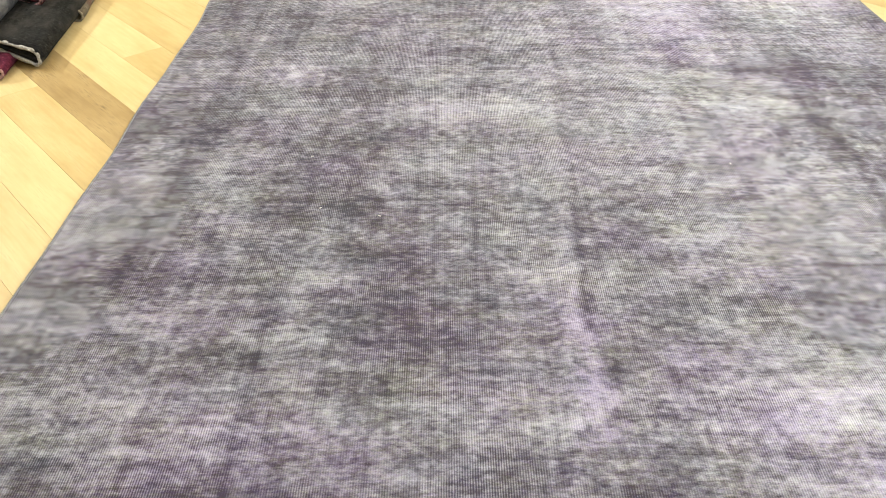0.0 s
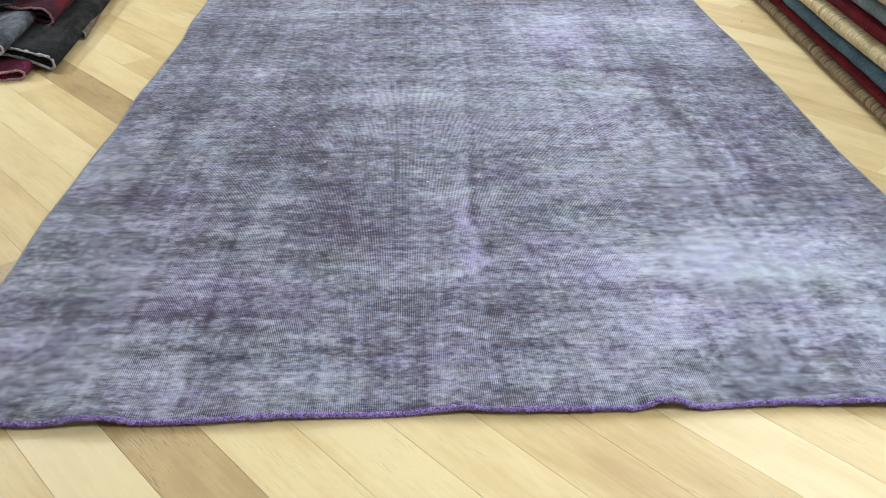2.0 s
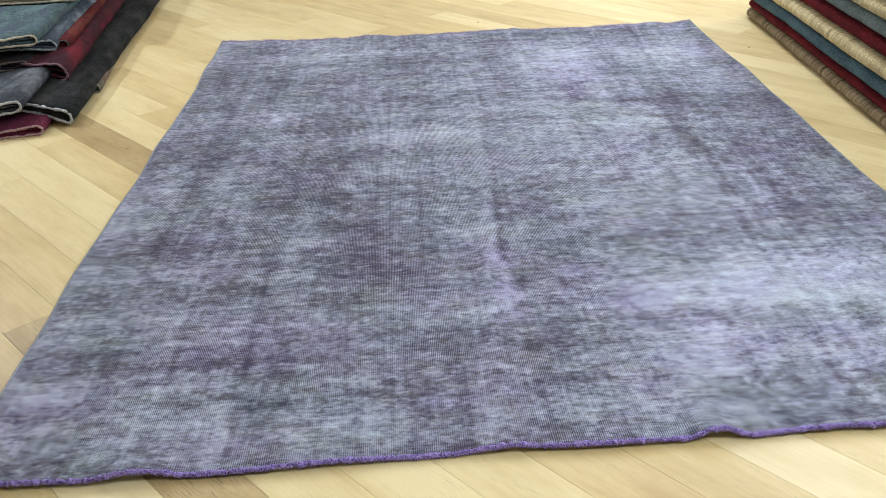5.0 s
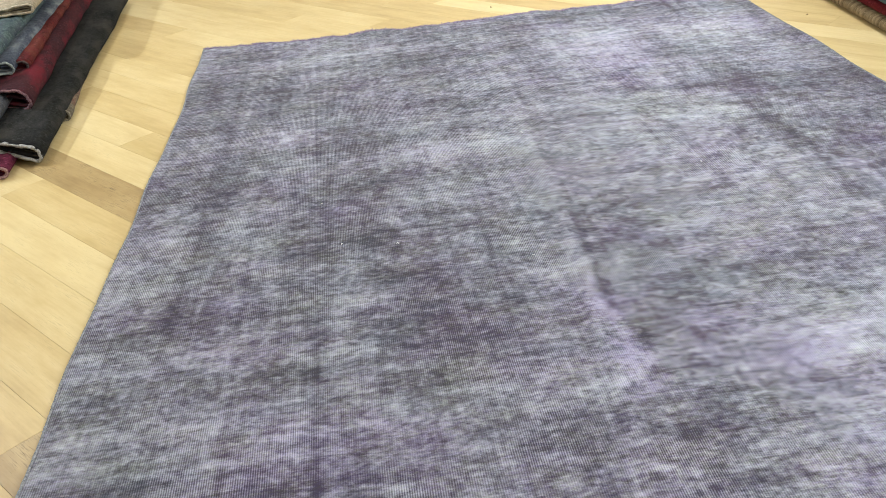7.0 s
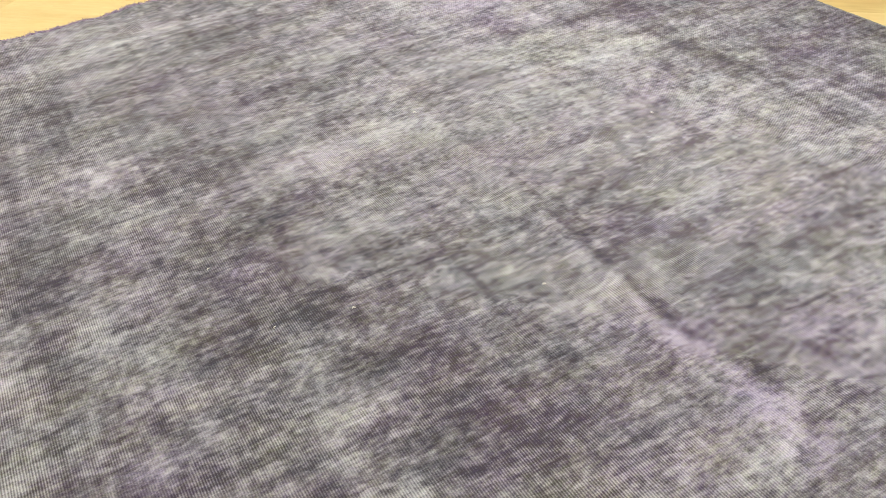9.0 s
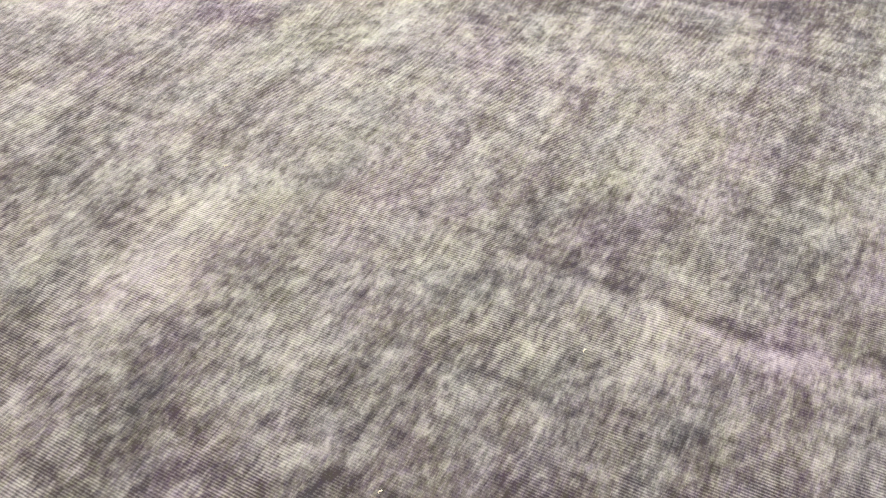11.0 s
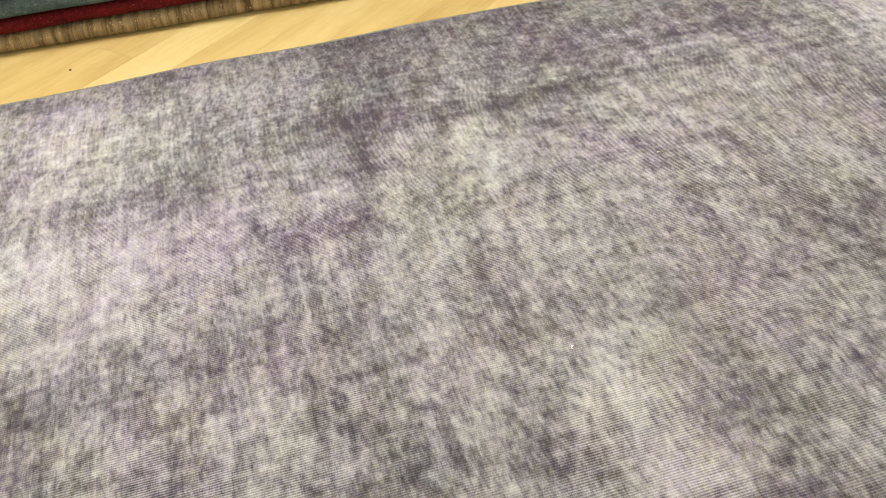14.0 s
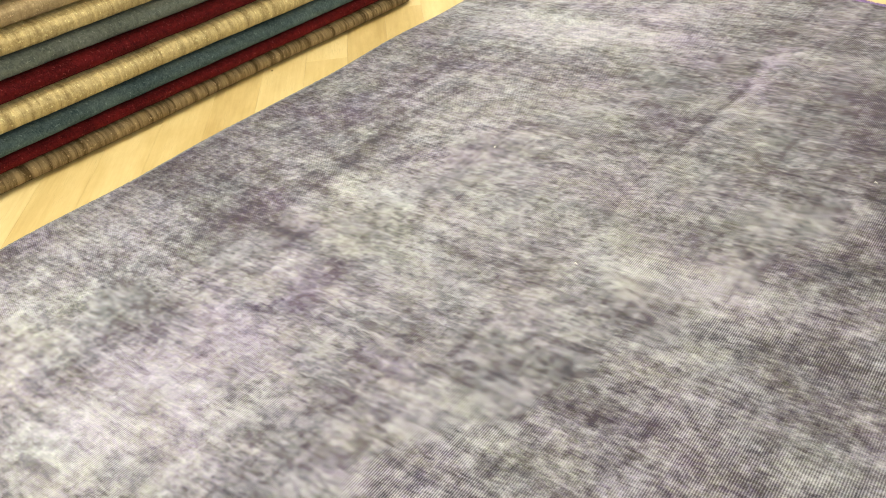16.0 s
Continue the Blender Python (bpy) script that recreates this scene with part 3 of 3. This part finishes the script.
folded_rug(-0.815, 3.18, 0.262, T, 0.70, 0.062, 2.1, TEAL_GREY, CREAM_EDGE, "grey-teal worn folded rug near the top of a pile", PILE_GROUP, 0.011, droop=0.02, edge_label="cream frayed edge", skew=-0.5)
folded_rug(-0.80, 3.92, 0.312, T, 0.70, 0.055, 1.4, CREAM, CREAM_EDGE, "cream folded rug on the top of a pile", PILE_GROUP, 0.011, edge_label="cream frayed edge")

STRIPE = cloth_material("striped_brown_pile", (0.075, 0.052, 0.024), (0.27, 0.205, 0.115), None, 0.75)
DARK_RED = cloth_material("dark_red_pile", (0.040, 0.003, 0.004), (0.115, 0.009, 0.011))
TEAL = cloth_material("teal_pile", (0.030, 0.055, 0.066), (0.09, 0.135, 0.148))
GOLD = cloth_material("beige_gold_pile", (0.24, 0.185, 0.085), (0.60, 0.50, 0.26), None, 0.45)
GREY_TEAL = cloth_material("grey_green_pile", (0.075, 0.095, 0.088), (0.16, 0.185, 0.17))
TAN = cloth_material("tan_pile", (0.24, 0.18, 0.10), (0.40, 0.32, 0.19), None, 0.4)

STACK_GROUP = "folded rugs in the neat stack"
STACK = [
    (0.000, 0.066, 0.000, STRIPE, "brown-striped folded rug at the bottom of a neat stack"),
    (0.066, 0.050, 0.010, DARK_RED, "thin dark red folded rug in a neat stack"),
    (0.116, 0.070, 0.004, TEAL, "teal folded rug in a neat stack"),
    (0.186, 0.088, 0.000, GOLD, "thick beige-gold folded rug in a neat stack"),
    (0.274, 0.070, 0.025, DARK_RED, "dark red folded rug in a neat stack"),
    (0.344, 0.072, 0.030, GREY_TEAL, "grey-green folded rug in a neat stack"),
    (0.416, 0.082, 0.026, GOLD, "beige-gold folded rug in a neat stack"),
    (0.498, 0.078, 0.040, TAN, "tan folded rug on top of a neat stack"),
    (0.576, 0.075, 0.050, GOLD, "beige folded rug on top of a neat stack"),
]


def neat_fold(x, y, z, turn, width, height, length, material, edge_material, label, wave):
    """A rug folded to a thick pad whose rounded fold faces outwards."""
    SEED[0] += 1
    seed = SEED[0] * 3.7
    root = empty("folded_rug", x, y, z, turn)
    tagged(root, label, "folded rug", STACK_GROUP)
    layers = 2 if height < 0.065 else 3
    each = height / layers / 1.9
    steps, ring = 90, 16
    # outer wrap: a rounded front closing over the pad
    verts, faces = [], []
    section = []
    for k in range(ring + 1):
        a = -math.pi / 2 + math.pi * k / ring
        section.append((height * 0.56 * (1 - math.cos(a)), height / 2 + height * 0.455 * math.sin(a)))
    section = [(0.35 * width, 0.0), (0.12 * width, 0.0)] + section + [(0.12 * width, height), (0.35 * width, height), (width, height), (width, 0.0)]
    m = len(section)
    for s in range(steps + 1):
        q = s / steps
        yy = -length * q
        round_end = min(q, 1 - q) * length
        pull = 0.03 * max(0.0, 1 - round_end / 0.05) ** 2
        dx = wave * noise.noise(Vector((yy * 2.1, seed, 0))) + 0.4 * wave * noise.noise(Vector((yy * 8, seed, 3)))
        sq = 1 + 0.05 * noise.noise(Vector((yy * 3.3, seed, 9)))
        for u, zz in section:
            near = max(0.0, 1 - u / (0.35 * width))
            lump = 0.22 * wave * noise.noise(Vector((yy * 26, zz * 18, seed)))
            verts.append((u + (dx + pull + lump) * near, yy, zz * (1 - 0.04 * abs(sq - 1) * 10 * (1 if zz > height * 0.6 else 0))))
    for s in range(steps):
        for k in range(m):
            a, b = s * m + k, s * m + (k + 1) % m
            faces.append((a, b, b + m, a + m))
    faces.append(tuple(range(m))[::-1])
    faces.append(tuple(range(steps * m, steps * m + m)))
    mesh_object("outer_fold", verts, faces, material, root)
    for s in (0, steps):
        pts = []
        for k in range(1, m - 4):
            p, q = Vector(verts[s * m + k]), Vector(verts[s * m + k + 1])
            pts += [p.lerp(q, t / 4) for t in range(4)]
        pts = [p + Vector((0.0, 0.0, 0.0025 if p.z < height / 2 else -0.0025)) for p in pts]
        mesh_object("end_binding", *tube(pts, [0.0035 * (1 + 0.5 * noise.noise(p * 80)) for p in pts], 6), edge_material, root)
    return root


for z, high, back, material, label in STACK:
    jitter = 0.03 * noise.noise(Vector((z * 31, 2.0, 0)))
    neat_fold(3.395 + back, 3.97 + jitter, z, -3.05, 0.75, high, 3.34 + 2 * jitter, material, DARK_EDGE if material in (DARK_RED, TEAL) else CREAM_EDGE, label, 0.012)


# ---- lint and crumbs ----
LINT = fibre_material("white_lint", (0.72, 0.72, 0.70), (0.85, 0.85, 0.84))
CRUMB = fibre_material("dark_crumb", (0.05, 0.035, 0.02), (0.14, 0.10, 0.06))


def lint(x, y, size, turn):
    """A curled wisp of fluff."""
    pts = [Vector((size * (k / 9 - 0.5), 0.3 * size * math.sin(k * 0.7), 0.0012 + 0.25 * size * math.sin(k / 9 * math.pi))) for k in range(10)]
    v, f = tube(pts, [0.0009 * (0.5 + math.sin((k + 0.5) / 10 * math.pi)) for k in range(10)], 5)
    ob = mesh_object("lint", v, f, LINT)
    ob.matrix_world = pose(x, y, float(rug_height(np.float64(x), np.float64(y))) - 0.0005, 0, 0, turn)
    tagged(ob, "tiny white wisp of lint lying on the rug", "lint", "lint on the rug")


def crumb(x, y, size):
    """A small uneven crumb of dirt."""
    bm = bmesh.new()
    bmesh.ops.create_icosphere(bm, subdivisions=2, radius=size)
    for v in bm.verts:
        v.co *= 1 + 0.35 * noise.noise(v.co * 400 + Vector((x, y, 0)) * 9)
        v.co.z = max(v.co.z * 0.6, -0.3 * size)
    me = bpy.data.meshes.new("crumb")
    bm.to_mesh(me)
    bm.free()
    me.materials.append(CRUMB)
    ob = new("crumb", me)
    ob.location = (x, y, 0.3 * size)
    tagged(ob, "tiny dark crumb of dirt on the laminate floor", "crumb", "crumbs on the floor")


for x, y, size, turn in ((1.320, 1.273, 0.008, 20), (0.743, 1.500, 0.007, 80), (1.472, 2.210, 0.010, 5), (0.680, 1.810, 0.009, 60), (0.921, 1.455, 0.008, 10), (2.028, 1.750, 0.008, 140)):
    lint(x, y, size, turn)
for x, y, size in ((3.176, 3.272, 0.0045), (1.674, 4.123, 0.0055), (3.259, 1.571, 0.004)):
    crumb(x, y, size)


# ---- floor planks ----
PLANK_W, PLANK_L, LAY = 0.1763, 2.0, radians(-49.0)
# planks that stand out from the rest: a point on each, and its wood
ODD_PLANKS = [(0.65, -0.10, BROWN_WOOD), (1.82, -0.13, TAN_WOOD), (2.20, -0.07, TAN_WOOD), (1.98, -0.10, CREAM_WOOD), (-0.13, 2.20, BROWN_WOOD),
              (-0.10, 2.61, TAN_WOOD), (0.45, -0.12, CREAM_WOOD)]


def plank_mesh(x0, x1, y0, y1, wood):
    b = 0.0004
    v = [(x0, y0, -0.002), (x1, y0, -0.002), (x1, y1, -0.002), (x0, y1, -0.002)]
    v += [(x0 + b, y0 + b, 0.0), (x1 - b, y0 + b, 0.0), (x1 - b, y1 - b, 0.0), (x0 + b, y1 - b, 0.0)]
    f = [(4, 5, 6, 7), (0, 1, 5, 4), (1, 2, 6, 5), (2, 3, 7, 6), (3, 0, 4, 7)]
    me = bpy.data.meshes.new("plank")
    me.from_pydata([(p, q, r) for p, q, r in v], [], f)
    me.materials.append(wood)
    return me


def lay_planks():
    along, across = Vector((math.cos(LAY), math.sin(LAY), 0)), Vector((-math.sin(LAY), math.cos(LAY), 0))
    origin = across * 0.3535
    size = (-PLANK_L / 2 + 0.0002, PLANK_L / 2 - 0.0002, 0.0002, PLANK_W - 0.0002)
    meshes = {wood.name: plank_mesh(*size, wood) for wood in (WOOD, BROWN_WOOD, TAN_WOOD, CREAM_WOOD)}
    whole = meshes[WOOD.name]
    far_v, far_f = [], []
    turn = Matrix.Rotation(LAY, 4, "Z")
    starts = {0: 0.2, 5: 0.9, 6: 0.875, 7: 0.44}
    for row in range(-64, 64):
        offset = starts.get(row, (row * 0.37 + 0.13 * math.sin(row * 2.4)) % 1.0)
        for col in range(-10, 11):
            centre = origin + along * ((col + offset) * PLANK_L) + across * (row * PLANK_W)
            if not (X0 + 0.75 < centre.x < X1 - 0.75 and Y0 + 0.75 < centre.y < Y1 - 0.75):
                continue
            if -1.6 < centre.x < 4.2 and -1.2 < centre.y < 6.4:
                mesh = whole
                for px, py, wood in ODD_PLANKS:
                    step = Vector((px, py, 0)) - centre
                    if abs(step.dot(along)) < PLANK_L / 2 and 0 < step.dot(across) < PLANK_W:
                        mesh = meshes[wood.name]
                ob = new("plank", mesh)
                ob.matrix_world = Matrix.Translation(centre) @ turn
                ob.parent = floor
            else:
                m = Matrix.Translation(centre) @ turn
                base = len(far_v)
                far_v += [m @ p.co for p in whole.vertices]
                far_f += [tuple(base + k for k in poly.vertices) for poly in whole.polygons]
    rest = mesh_object("far_planks", far_v, far_f, WOOD, floor, smooth=False)
    tagged(rest, kind="stuff")


lay_planks()
